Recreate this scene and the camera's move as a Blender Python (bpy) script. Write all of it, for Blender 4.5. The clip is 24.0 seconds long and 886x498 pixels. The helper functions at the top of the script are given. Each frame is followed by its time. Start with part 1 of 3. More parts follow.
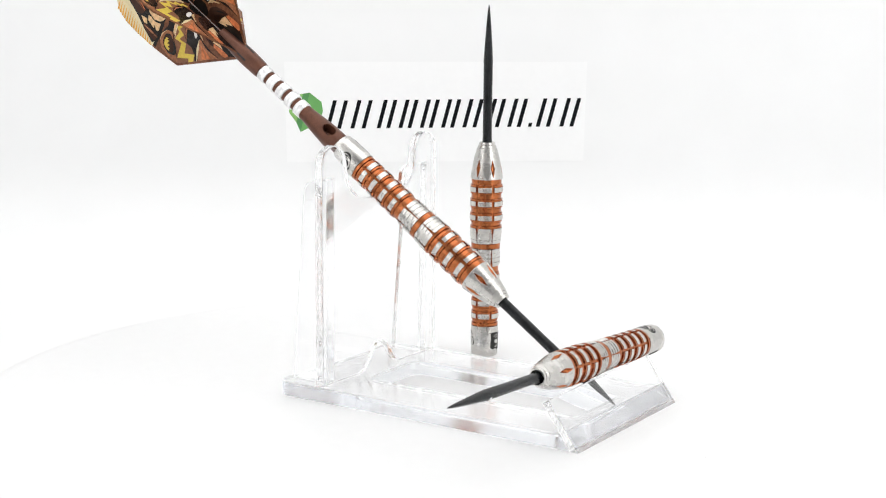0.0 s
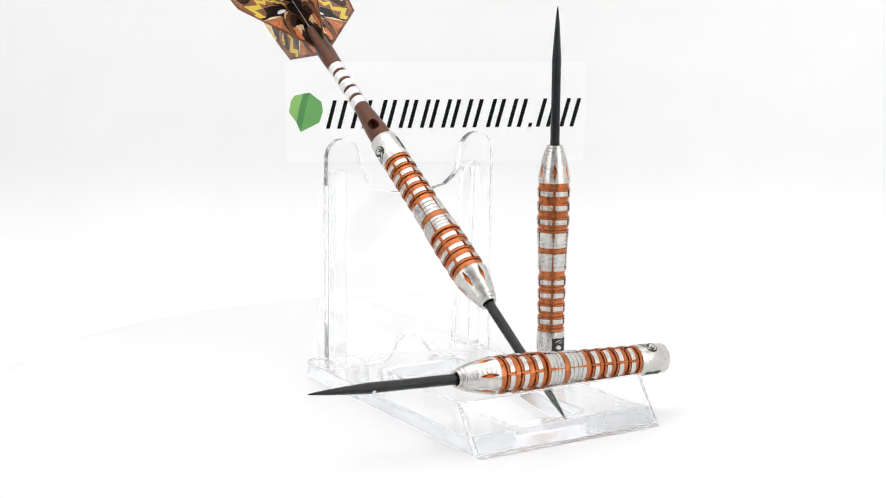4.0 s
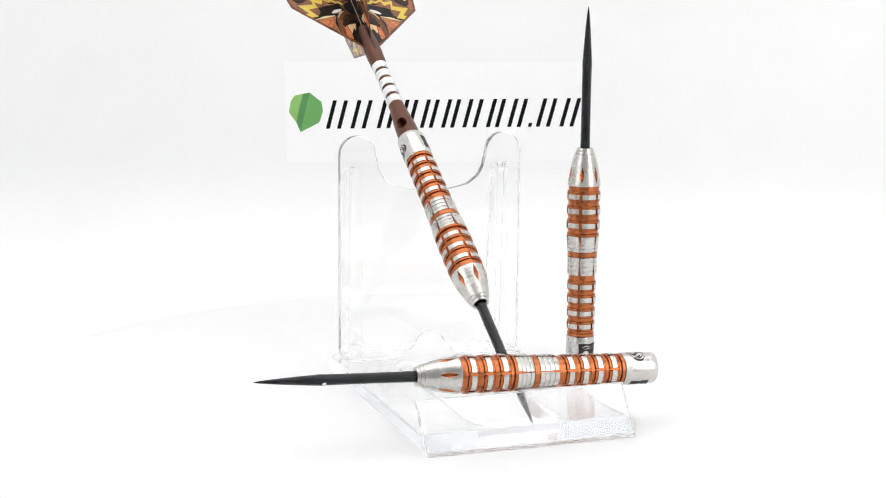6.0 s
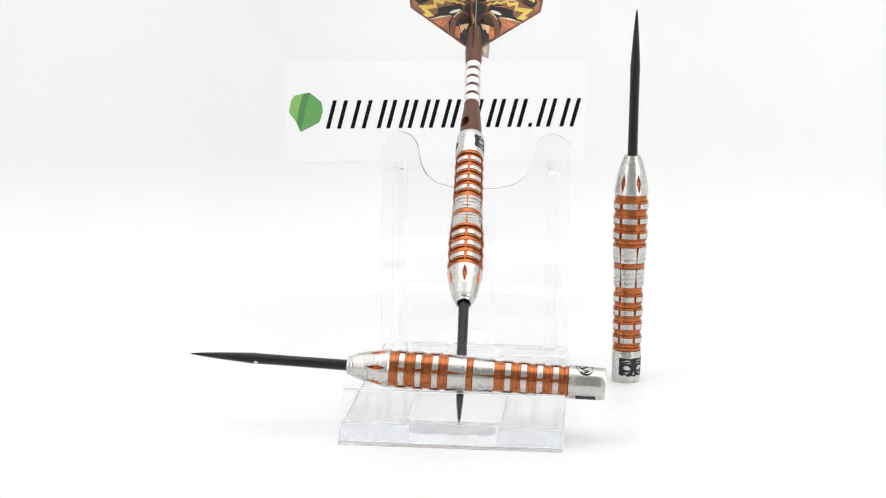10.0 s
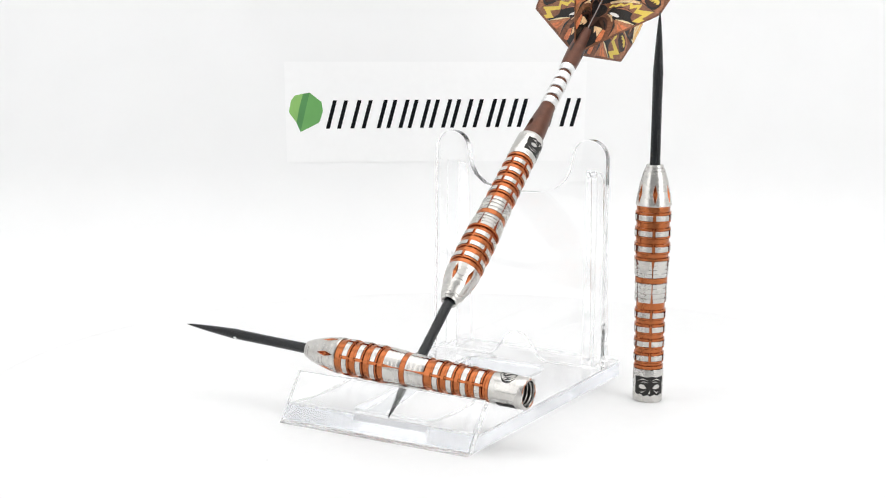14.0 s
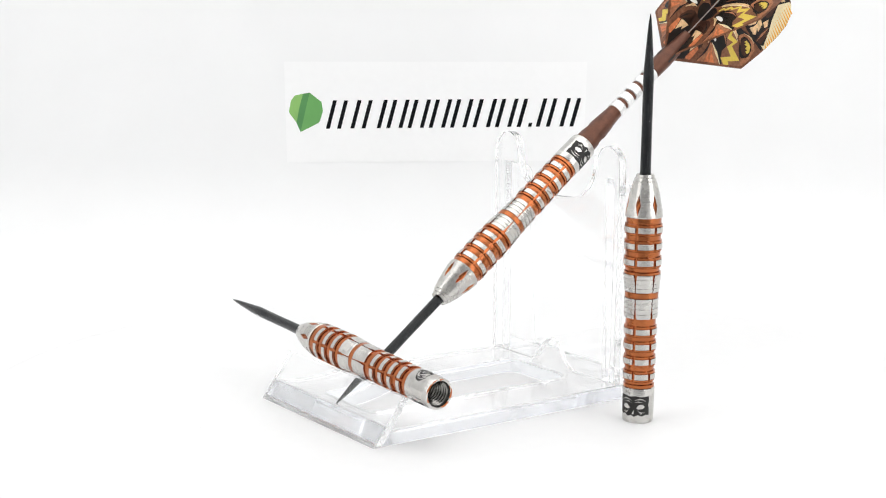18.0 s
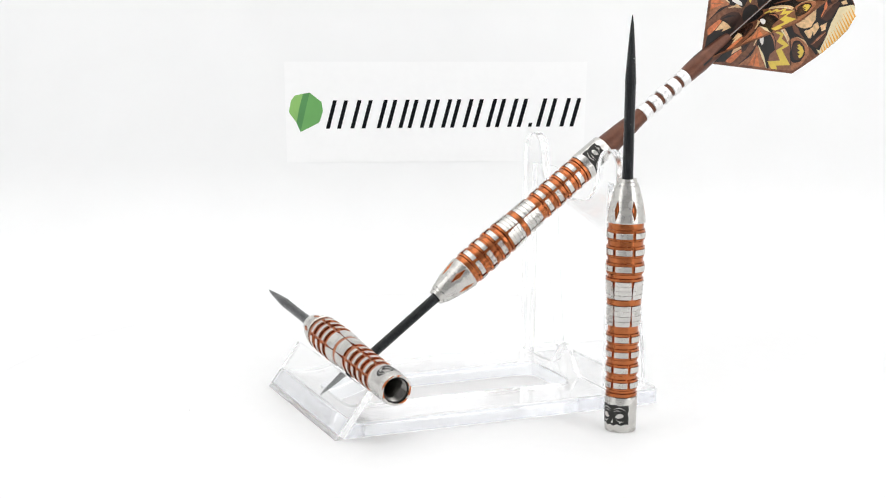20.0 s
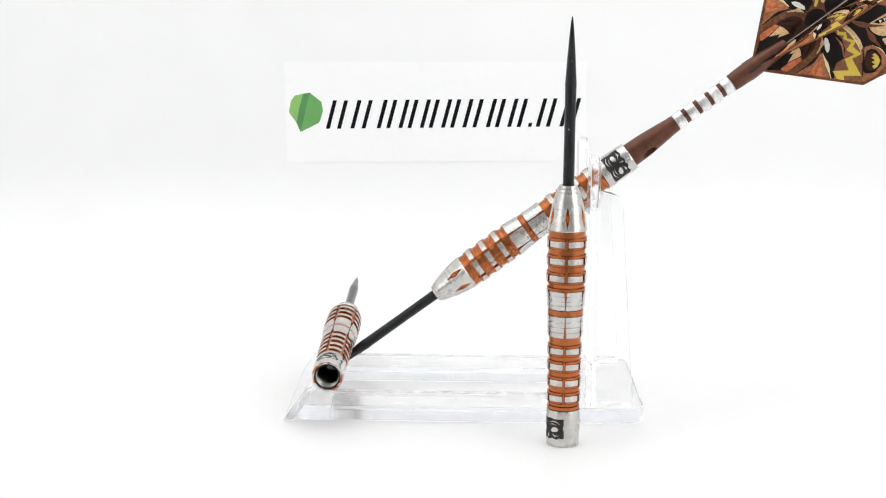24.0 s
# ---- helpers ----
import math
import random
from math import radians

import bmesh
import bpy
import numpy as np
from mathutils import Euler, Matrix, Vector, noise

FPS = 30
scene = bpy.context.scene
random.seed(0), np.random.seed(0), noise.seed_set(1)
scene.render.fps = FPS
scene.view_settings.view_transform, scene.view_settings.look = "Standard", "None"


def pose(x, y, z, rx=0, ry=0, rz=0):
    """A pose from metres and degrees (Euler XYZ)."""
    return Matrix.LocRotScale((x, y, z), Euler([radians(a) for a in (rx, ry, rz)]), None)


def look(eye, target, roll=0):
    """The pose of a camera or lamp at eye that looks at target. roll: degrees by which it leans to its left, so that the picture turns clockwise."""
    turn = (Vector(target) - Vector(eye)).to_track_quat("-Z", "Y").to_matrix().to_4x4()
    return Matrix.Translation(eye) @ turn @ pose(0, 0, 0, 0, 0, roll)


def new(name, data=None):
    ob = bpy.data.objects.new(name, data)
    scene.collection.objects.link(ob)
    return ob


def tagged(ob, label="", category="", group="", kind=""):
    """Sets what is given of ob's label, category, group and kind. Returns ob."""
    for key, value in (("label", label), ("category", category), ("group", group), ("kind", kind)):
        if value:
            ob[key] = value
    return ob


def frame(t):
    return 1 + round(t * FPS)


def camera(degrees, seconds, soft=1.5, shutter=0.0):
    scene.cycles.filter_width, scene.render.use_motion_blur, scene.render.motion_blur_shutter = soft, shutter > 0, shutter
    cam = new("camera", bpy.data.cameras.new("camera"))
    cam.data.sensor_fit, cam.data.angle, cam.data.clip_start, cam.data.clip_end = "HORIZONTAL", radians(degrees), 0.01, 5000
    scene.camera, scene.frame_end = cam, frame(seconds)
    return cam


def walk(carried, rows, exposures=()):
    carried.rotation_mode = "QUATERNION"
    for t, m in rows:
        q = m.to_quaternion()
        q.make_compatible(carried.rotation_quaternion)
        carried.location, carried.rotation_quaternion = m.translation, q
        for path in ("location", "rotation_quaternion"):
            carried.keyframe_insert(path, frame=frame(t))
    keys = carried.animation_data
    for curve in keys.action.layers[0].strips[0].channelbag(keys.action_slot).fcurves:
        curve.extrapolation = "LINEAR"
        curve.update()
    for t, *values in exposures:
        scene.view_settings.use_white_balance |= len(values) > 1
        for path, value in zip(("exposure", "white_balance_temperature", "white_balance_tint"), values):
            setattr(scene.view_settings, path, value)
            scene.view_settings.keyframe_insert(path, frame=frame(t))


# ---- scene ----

MM = 0.001
SECONDS = 24.0

# ---- camera: it stands still, the turntable turns ----
cam = camera(31.221, SECONDS, soft=1.1)
EYE = Vector((0.0, -0.32586, 0.09110))
AIM = Vector((-0.01970, 0.98356, -0.17952))
cam_pose = look(EYE, EYE + AIM, 0.551)
walk(cam, [(0.0, cam_pose), (SECONDS, cam_pose)], [(0.0, 0.0), (SECONDS, 0.0)])


def turn(t):
    """The turntable's angle in radians at t seconds."""
    d = t - 10.0
    return -0.107771 * d + 5.855e-5 * d * d


# light passes many times to and fro inside the clear acrylic
scene.cycles.max_bounces, scene.cycles.glossy_bounces, scene.cycles.transmission_bounces = 32, 24, 24

# ---- light: a small assumed tent, unseen lamps above and at both sides ----
world = bpy.data.worlds.new("world")
scene.world = world
world.use_nodes = True
world.node_tree.nodes["Background"].inputs["Color"].default_value = (1.0, 1.0, 1.0, 1)
world.node_tree.nodes["Background"].inputs["Strength"].default_value = 0.3


def area_lamp(name, eye, target, sx, sy, watts, colour):
    data = bpy.data.lights.new(name, "AREA")
    data.shape, data.size, data.size_y = "RECTANGLE", sx, sy
    data.energy, data.color = watts, colour
    ob = new(name, data)
    ob.matrix_basis = look(eye, target)
    return tagged(ob, "unseen flat white light panel inside the assumed tent", "lamp")


area_lamp("top_light_panel", (0.0, -0.02, 0.425), (0.0, -0.02, 0.0), 0.54, 0.34, 0.79, (1.0, 1.0, 1.0))
# side fills, added to even out the white backdrop
area_lamp("side_fill_panel", (-0.30, -0.14, 0.20), (0.0, 0.14, 0.12), 0.30, 0.36, 0.41, (1.0, 1.0, 1.0))
area_lamp("side_fill_panel", (0.30, -0.14, 0.20), (0.0, 0.14, 0.12), 0.30, 0.36, 0.72, (1.0, 1.0, 1.0))


# ---- materials ----
def material(name, colour, rough=0.5, metal=0.0, vary=0.1, grain=400.0, bump=0.05, stretch=(1, 1, 1), rough_vary=0.1, gloss_level=0.5, depth=0.00002):
    """A Principled material whose colour, gloss and relief vary at a coarse and a fine scale."""
    m = bpy.data.materials.new(name)
    m.use_nodes = True
    nodes, links = m.node_tree.nodes, m.node_tree.links
    b = nodes["Principled BSDF"]
    b.inputs["Metallic"].default_value = metal
    b.inputs["Specular IOR Level"].default_value = gloss_level
    coord = nodes.new("ShaderNodeTexCoord")
    mapping = nodes.new("ShaderNodeMapping")
    mapping.inputs["Scale"].default_value = stretch
    links.new(coord.outputs["Object"], mapping.inputs["Vector"])
    fine = nodes.new("ShaderNodeTexNoise")
    fine.inputs["Scale"].default_value, fine.inputs["Detail"].default_value = grain, 6
    coarse = nodes.new("ShaderNodeTexNoise")
    coarse.inputs["Scale"].default_value, coarse.inputs["Detail"].default_value = grain * 0.12, 4
    links.new(mapping.outputs["Vector"], fine.inputs["Vector"])
    links.new(coord.outputs["Object"], coarse.inputs["Vector"])
    both = nodes.new("ShaderNodeMath")
    both.operation = "ADD"
    links.new(fine.outputs["Fac"], both.inputs[0])
    links.new(coarse.outputs["Fac"], both.inputs[1])
    ramp = nodes.new("ShaderNodeMapRange")
    ramp.inputs["From Min"].default_value, ramp.inputs["From Max"].default_value = 0.7, 1.3
    ramp.inputs["To Min"].default_value, ramp.inputs["To Max"].default_value = 1.0 - vary, 1.0 + vary
    links.new(both.outputs[0], ramp.inputs["Value"])
    tint = nodes.new("ShaderNodeVectorMath")
    tint.operation = "SCALE"
    tint.inputs[0].default_value = colour[:3]
    links.new(ramp.outputs[0], tint.inputs["Scale"])
    links.new(tint.outputs[0], b.inputs["Base Color"])
    gloss = nodes.new("ShaderNodeMapRange")
    gloss.inputs["From Min"].default_value, gloss.inputs["From Max"].default_value = 0.3, 0.7
    gloss.inputs["To Min"].default_value = max(0.02, rough - rough_vary)
    gloss.inputs["To Max"].default_value = min(1.0, rough + rough_vary)
    links.new(coarse.outputs["Fac"], gloss.inputs["Value"])
    links.new(gloss.outputs[0], b.inputs["Roughness"])
    if bump > 0:
        relief = nodes.new("ShaderNodeBump")
        relief.inputs["Strength"].default_value, relief.inputs["Distance"].default_value = bump, depth
        links.new(fine.outputs["Fac"], relief.inputs["Height"])
        links.new(relief.outputs[0], b.inputs["Normal"])
    return m


def acrylic(name, tint, rough_least, rough_most, relief=0.0, stretch=(90, 90, 90)):
    """Clear acrylic with faint smears; cut edges are hazier and keep fine saw marks."""
    m = bpy.data.materials.new(name)
    m.use_nodes = True
    nodes, links = m.node_tree.nodes, m.node_tree.links
    b = nodes["Principled BSDF"]
    b.inputs["Base Color"].default_value = (*tint, 1)
    b.inputs["Transmission Weight"].default_value = 1.0
    b.inputs["IOR"].default_value = 1.49
    coord = nodes.new("ShaderNodeTexCoord")
    mapping = nodes.new("ShaderNodeMapping")
    mapping.inputs["Scale"].default_value = stretch
    links.new(coord.outputs["Object"], mapping.inputs["Vector"])
    smear = nodes.new("ShaderNodeTexNoise")
    smear.inputs["Scale"].default_value, smear.inputs["Detail"].default_value = 1.0, 3
    links.new(mapping.outputs["Vector"], smear.inputs["Vector"])
    ramp = nodes.new("ShaderNodeMapRange")
    ramp.inputs["From Min"].default_value, ramp.inputs["From Max"].default_value = 0.3, 0.7
    ramp.inputs["To Min"].default_value, ramp.inputs["To Max"].default_value = rough_least, rough_most
    links.new(smear.outputs["Fac"], ramp.inputs["Value"])
    links.new(ramp.outputs[0], b.inputs["Roughness"])
    if relief:
        waves = nodes.new("ShaderNodeBump")
        waves.inputs["Strength"].default_value, waves.inputs["Distance"].default_value = relief, 0.0003
        links.new(smear.outputs["Fac"], waves.inputs["Height"])
        links.new(waves.outputs[0], b.inputs["Normal"])
    return m


STEEL = material("brushed_tungsten", (0.57, 0.555, 0.53), 0.25, 1.0, 0.15, 3500, 0.7, (0.25, 0.25, 3.0), 0.09)
COPPER = material("copper_coating", (0.43, 0.135, 0.048), 0.23, 0.92, 0.16, 4000, 0.4, (0.3, 0.3, 3.0), 0.08)
BLACK = material("black_oxide_steel", (0.005, 0.0065, 0.008), 0.15, 0.0, 0.7, 2600, 1.0, (1.6, 1.6, 0.1), 0.07, gloss_level=0.36, depth=0.00018)
BROWN = material("brown_anodised_aluminium", (0.115, 0.043, 0.024), 0.40, 0.5, 0.30, 5000, 0.4, (1, 1, 1), 0.07)
ALU = material("bright_aluminium", (0.80, 0.80, 0.80), 0.36, 1.0, 0.2, 2200, 1.0, (0.5, 0.5, 2.0), 0.12, depth=0.00005)
# engraving black; also painted as shade in thread grooves and flight slots
INK_AND_SHADE = material("black_engraving_and_shade", (0.012, 0.011, 0.010), 0.65, 0.0, 0.5, 2500, 0.6, (1, 1, 1), 0.1)
CLEAR = acrylic("clear_acrylic", (0.996, 0.997, 0.999), 0.0, 0.01)
RUBBED = acrylic("clear_acrylic_rubbed_face", (0.996, 0.997, 0.999), 0.06, 0.14)
UNDERSIDE = acrylic("clear_acrylic_scuffed_underside", (0.99, 0.993, 0.998), 0.12, 0.25)
FOOT = acrylic("clear_acrylic_ground_foot", (0.99, 0.993, 0.998), 0.5, 0.7)
EDGE = acrylic("clear_acrylic_cut_edge", (0.993, 0.996, 1.0), 0.06, 0.15)
EDGE_THICK = acrylic("clear_acrylic_thick_edge", (0.925, 0.945, 0.992), 0.08, 0.2, 0.12, (60, 60, 400))
EDGE_SLOT = acrylic("clear_acrylic_slot_edge", (0.985, 0.99, 0.997), 0.05, 0.16, 0.1, (60, 60, 400))
RIM = acrylic("clear_acrylic_rounded_rim", (1.0, 1.0, 1.0), 0.25, 0.4)
WHITE_TOP = material("white_turntable_plastic", (0.87, 0.87, 0.87), 0.45, 0.0, 0.01, 300, 0.02, (1, 1, 1), 0.05)
WHITE_CLOTH = material("white_backdrop", (0.896, 0.898, 0.898), 0.85, 0.0, 0.012, 60, 0.02, (1, 1, 1), 0.05)
PAPER = material("white_sign_paper", (0.93, 0.93, 0.93), 0.7, 0.0, 0.01, 500, 0.02)
SIGN_BLACK = material("printed_black", (0.006, 0.0065, 0.0075), 0.7, 0.0, 0.2, 500, 0.0, gloss_level=0.1)
GREEN = material("printed_mid_green", (0.13, 0.36, 0.10), 0.6, 0.0, 0.08, 200, 0.0)
GREEN_LIGHT = material("printed_light_green", (0.24, 0.47, 0.13), 0.6, 0.0, 0.08, 200, 0.0)
GREEN_DARK = material("printed_green", (0.075, 0.25, 0.075), 0.6, 0.0, 0.08, 200, 0.0)
DUST_GREY = material("grey_dust", (0.62, 0.61, 0.60), 0.8, 0.0, 0.2, 500, 0.0)
# steel of the tail hole, darkened for the shade inside
SOCKET = material("shaded_socket_steel", (0.26, 0.25, 0.235), 0.2, 1.0, 0.3, 1500, 0.3)
# grey of the unseen sheets that the darts and acrylic mirror
SURROUND_GREY = material("grey_unseen_surround", (0.55, 0.55, 0.55), 0.8, 0.0, 0.05, 20, 0.0)
FLIGHT_BASE = material("flight_brown_film", (0.165, 0.066, 0.034), 0.22, 0.0, 0.5, 1500, 0.05, gloss_level=0.2, rough_vary=0.05)
FLIGHT_DARK = material("flight_dark_brown_print", (0.05, 0.02, 0.012), 0.22, 0.0, 0.3, 1500, 0.0, gloss_level=0.2, rough_vary=0.05)
FLIGHT_CREAM = material("flight_cream_print", (0.78, 0.66, 0.40), 0.22, 0.0, 0.1, 1500, 0.0, gloss_level=0.2, rough_vary=0.05)
FLIGHT_BLACK = material("flight_black_print", (0.012, 0.009, 0.008), 0.22, 0.0, 0.3, 1500, 0.0, gloss_level=0.2, rough_vary=0.05)
FLIGHT_YELLOW = material("flight_yellow_print", (0.70, 0.52, 0.09), 0.22, 0.0, 0.12, 1500, 0.0, gloss_level=0.2, rough_vary=0.05)
FLIGHT_ORANGE = material("flight_orange_print", (0.60, 0.18, 0.07), 0.22, 0.0, 0.45, 1500, 0.0, gloss_level=0.2, rough_vary=0.05)
FLIGHT_RUST = material("flight_rust_print", (0.36, 0.145, 0.07), 0.22, 0.0, 0.5, 1500, 0.0, gloss_level=0.2, rough_vary=0.05)
FLIGHT_SUN = material("flight_sun_print", (0.75, 0.36, 0.06), 0.22, 0.0, 0.12, 1500, 0.0, gloss_level=0.2, rough_vary=0.05)
FLIGHT_BROW = material("flight_brow_print", (0.24, 0.105, 0.058), 0.22, 0.0, 0.3, 1500, 0.0, gloss_level=0.2, rough_vary=0.05)
FLIGHT_SEAM = material("flight_seam", (0.35, 0.34, 0.33), 0.5, 0.0, 0.1, 300, 0.0)
FLIGHT_TAN = material("flight_tan_print", (0.70, 0.47, 0.25), 0.22, 0.0, 0.35, 1500, 0.0, gloss_level=0.2, rough_vary=0.05)
FLIGHT_WHITE = material("flight_white_print", (0.8, 0.78, 0.74), 0.22, 0.0, 0.05, 1500, 0.0, gloss_level=0.2, rough_vary=0.05)


# ---- mesh helpers; all shapes are given in millimetres ----
def mesh_of(name, bm, materials, smooth=None):
    bmesh.ops.recalc_face_normals(bm, faces=bm.faces)
    bmesh.ops.scale(bm, vec=(MM, MM, MM), verts=bm.verts)
    me = bpy.data.meshes.new(name)
    if smooth is not None:
        for f in bm.faces:
            f.smooth = True
        for e in bm.edges:
            if len(e.link_faces) == 2 and e.calc_face_angle(0) > radians(smooth):
                e.smooth = False
    bm.to_mesh(me)
    bm.free()
    for m in materials if isinstance(materials, (list, tuple)) else [materials]:
        me.materials.append(m)
    return me


def part(name, shape, mat, parent, label="", m=None, smooth=None):
    """Links a bmesh or a finished mesh as one part under a thing or a part."""
    me = shape if isinstance(shape, bpy.types.Mesh) else mesh_of(name, shape, mat, smooth)
    ob = new(name, me)
    ob.parent = parent
    if m is not None:
        ob.matrix_basis = m
    return tagged(ob, label) if label else ob


def thing(name, label, category, group="", m=None):
    ob = new(name)
    ob.empty_display_size = 0.01
    if m is not None:
        ob.matrix_basis = m
    return tagged(ob, label, category, group)


def lathe(profile, seg=72, dent=None, closed=False):
    """Turns (radius, z) points round the z axis. dent(angle, z, r) gives depth and material for carved places."""
    bm = bmesh.new()
    rings = []
    for r, z in profile:
        if r <= 1e-6:
            rings.append([bm.verts.new((0, 0, z))])
            continue
        ring = []
        for i in range(seg):
            a = 2 * math.pi * i / seg
            rr = r - dent(a, z, r) if dent else r
            ring.append(bm.verts.new((rr * math.cos(a), rr * math.sin(a), z)))
        rings.append(ring)
    pairs = list(zip(rings, rings[1:])) + ([(rings[-1], rings[0])] if closed else [])
    for lo, hi in pairs:
        for i in range(seg):
            j = (i + 1) % seg
            if len(lo) == 1 and len(hi) == 1:
                continue
            if len(lo) == 1:
                bm.faces.new((lo[0], hi[i], hi[j]))
            elif len(hi) == 1:
                bm.faces.new((lo[i], lo[j], hi[0]))
            else:
                bm.faces.new((lo[i], lo[j], hi[j], hi[i]))
    return bm


def curved_pad(profile, half, seg=8, base=0.5, sides=0):
    """A piece of a ring: profile of (radius, z, half angle factor), from -half to half degrees, base mm thick."""
    bm = bmesh.new()
    outer, inner = [], []
    for r, z, k in profile:
        h = radians(half * k)
        row_o, row_i = [], []
        for i in range(seg + 1):
            a = -h + 2 * h * i / seg
            row_o.append(bm.verts.new((r * math.cos(a), r * math.sin(a), z)))
            row_i.append(bm.verts.new(((r - base) * math.cos(a), (r - base) * math.sin(a), z)))
        outer.append(row_o)
        inner.append(row_i)
    n = len(profile)
    for k in range(n - 1):
        for i in range(seg):
            bm.faces.new((outer[k][i], outer[k][i + 1], outer[k + 1][i + 1], outer[k + 1][i]))
            bm.faces.new((inner[k][i], inner[k + 1][i], inner[k + 1][i + 1], inner[k][i + 1]))
        for i in (0, seg):
            bm.faces.new((outer[k][i], outer[k + 1][i], inner[k + 1][i], inner[k][i])).material_index = sides
    for k in (0, n - 1):
        for i in range(seg):
            bm.faces.new((outer[k][i], outer[k][i + 1], inner[k][i + 1], inner[k][i])).material_index = sides
    return bm


def slab(outline, thick, bevel=0.0, holes=(), edge=0):
    """A flat sheet in the xy plane from z = 0 to thick, with holes; its cut edges take the material slot edge."""
    bm = bmesh.new()
    edges = []
    for loop in (outline, *holes):
        vs = [bm.verts.new((x, y, 0)) for x, y in loop]
        edges += [bm.edges.new((vs[i], vs[(i + 1) % len(vs)])) for i in range(len(vs))]
    bmesh.ops.triangle_fill(bm, use_beauty=True, use_dissolve=False, edges=edges)
    made = bmesh.ops.extrude_face_region(bm, geom=list(bm.faces))
    bmesh.ops.translate(bm, vec=(0, 0, thick), verts=[g for g in made["geom"] if isinstance(g, bmesh.types.BMVert)])
    bmesh.ops.recalc_face_normals(bm, faces=bm.faces)
    if bevel:
        rim = [e for e in bm.edges if len(e.link_faces) == 2 and e.calc_face_angle(0) > radians(60)
               and abs(e.verts[0].co.z - e.verts[1].co.z) < 1e-6]
        bmesh.ops.bevel(bm, geom=rim, offset=bevel, segments=2, profile=0.5, affect="EDGES")
    bm.normal_update()
    for f in bm.faces:
        if abs(f.normal.z) < 0.97:
            f.material_index = edge if abs(f.normal.z) < 0.1 else 2 * edge
    return bm


def rounded(points, radius, steps=5):
    """The outline with its corners rounded; radius may be one number or one for each corner."""
    out, n = [], len(points)
    for i in range(n):
        p, a, b = Vector(points[i]), Vector(points[i - 1]), Vector(points[(i + 1) % n])
        r = radius[i] if isinstance(radius, (list, tuple)) else radius
        if r <= 0:
            out.append((p.x, p.y))
            continue
        u, v = (a - p).normalized(), (b - p).normalized()
        half = math.acos(max(-1, min(1, u.dot(v)))) / 2
        d = min(r / math.tan(half), (a - p).length * 0.49, (b - p).length * 0.49)
        s, e = p + u * d, p + v * d
        for k in range(steps + 1):
            w = k / steps
            q = s * (1 - w) ** 2 + p * 2 * w * (1 - w) + e * w * w
            out.append((q.x, q.y))
    return out


def swoosh(points, width):
    """A brush stroke through the points, thin at both ends."""
    fine = rounded(points, [0.0] + [30.0] * (len(points) - 2) + [0.0], 6)
    n, one, two = len(fine), [], []
    for i, (x, y) in enumerate(fine):
        a, b = Vector(fine[max(0, i - 1)]), Vector(fine[min(n - 1, i + 1)])
        side = (b - a).normalized() * (width / 2 * math.sin(math.pi * (0.06 + 0.88 * i / (n - 1))))
        one.append((x - side.y, y + side.x))
        two.append((x + side.y, y - side.x))
    return one + two[::-1]


# ---- the assumed tent: backdrop in view, walls and ceiling unseen ----
def sheet(name, corners, mat, label, thick=2.0):
    """A wall of the tent from four corners in millimetres, thick towards its back."""
    bm = bmesh.new()
    p = [Vector(c) for c in corners]
    n = (p[1] - p[0]).cross(p[2] - p[0]).normalized() * thick
    lo, hi = [bm.verts.new(c) for c in p], [bm.verts.new(c - n) for c in p]
    bm.faces.new(lo)
    bm.faces.new(hi)
    for i in range(4):
        bm.faces.new((lo[i], lo[(i + 1) % 4], hi[(i + 1) % 4], hi[i]))
    ob = new(name, mesh_of(name, bm, mat))
    return tagged(ob, label, "wall" if "wall" in name else name, kind="structure")


def build_tent():
    # one sweep of white sheet: floor, bend and back
    floor_z, back_y, bend = -4.0, 152.0, 34.0
    line = [(-165.0, floor_z)]
    for k in range(17):
        a = math.pi / 2 * k / 16
        line.append((back_y - bend + bend * math.sin(a), floor_z + bend - bend * math.cos(a)))
    line.append((back_y, 440.0))
    bm = bmesh.new()
    front = [[bm.verts.new((x, y, z)) for x in (-320.0, 320.0)] for y, z in line]
    back = [[bm.verts.new((x, y + 1.5, z - 1.5)) for x in (-320.0, 320.0)] for y, z in line]
    for a, b in zip(front, front[1:]):
        bm.faces.new((a[0], a[1], b[1], b[0]))
    for a, b in zip(back, back[1:]):
        bm.faces.new((a[0], b[0], b[1], a[1]))
    tagged(new("backdrop", mesh_of("backdrop", bm, WHITE_CLOTH, 40)), "seamless white sweep backdrop of the photo tent", "backdrop", kind="structure")
    # unseen white sides and top, added to bounce light all round
    sheet("wall_west", [(-320, -420, -14), (-320, 156, -14), (-320, 156, 440), (-320, -420, 440)], WHITE_CLOTH, "unseen white fabric side wall of the assumed tent")
    sheet("wall_east", [(320, 156, -14), (320, -420, -14), (320, -420, 440), (320, 156, 440)], WHITE_CLOTH, "unseen white fabric side wall of the assumed tent")
    sheet("ceiling", [(-322, -422, 440), (322, -422, 440), (322, 158, 440), (-322, 158, 440)][::-1], WHITE_CLOTH, "unseen white fabric top of the assumed tent")
    # two grey sheets out of view, added to tone the reflections
    sheet("floor", [(-320, -424, -16), (320, -424, -16), (320, -150, -16), (-320, -150, -16)], SURROUND_GREY, "unseen pale grey sheet before the tent, added for reflections")
    sheet("wall_south", [(320, -424, -14), (-320, -424, -14), (-320, -424, 440), (320, -424, 440)], SURROUND_GREY, "unseen pale grey sheet behind the camera, added for reflections")


build_tent()


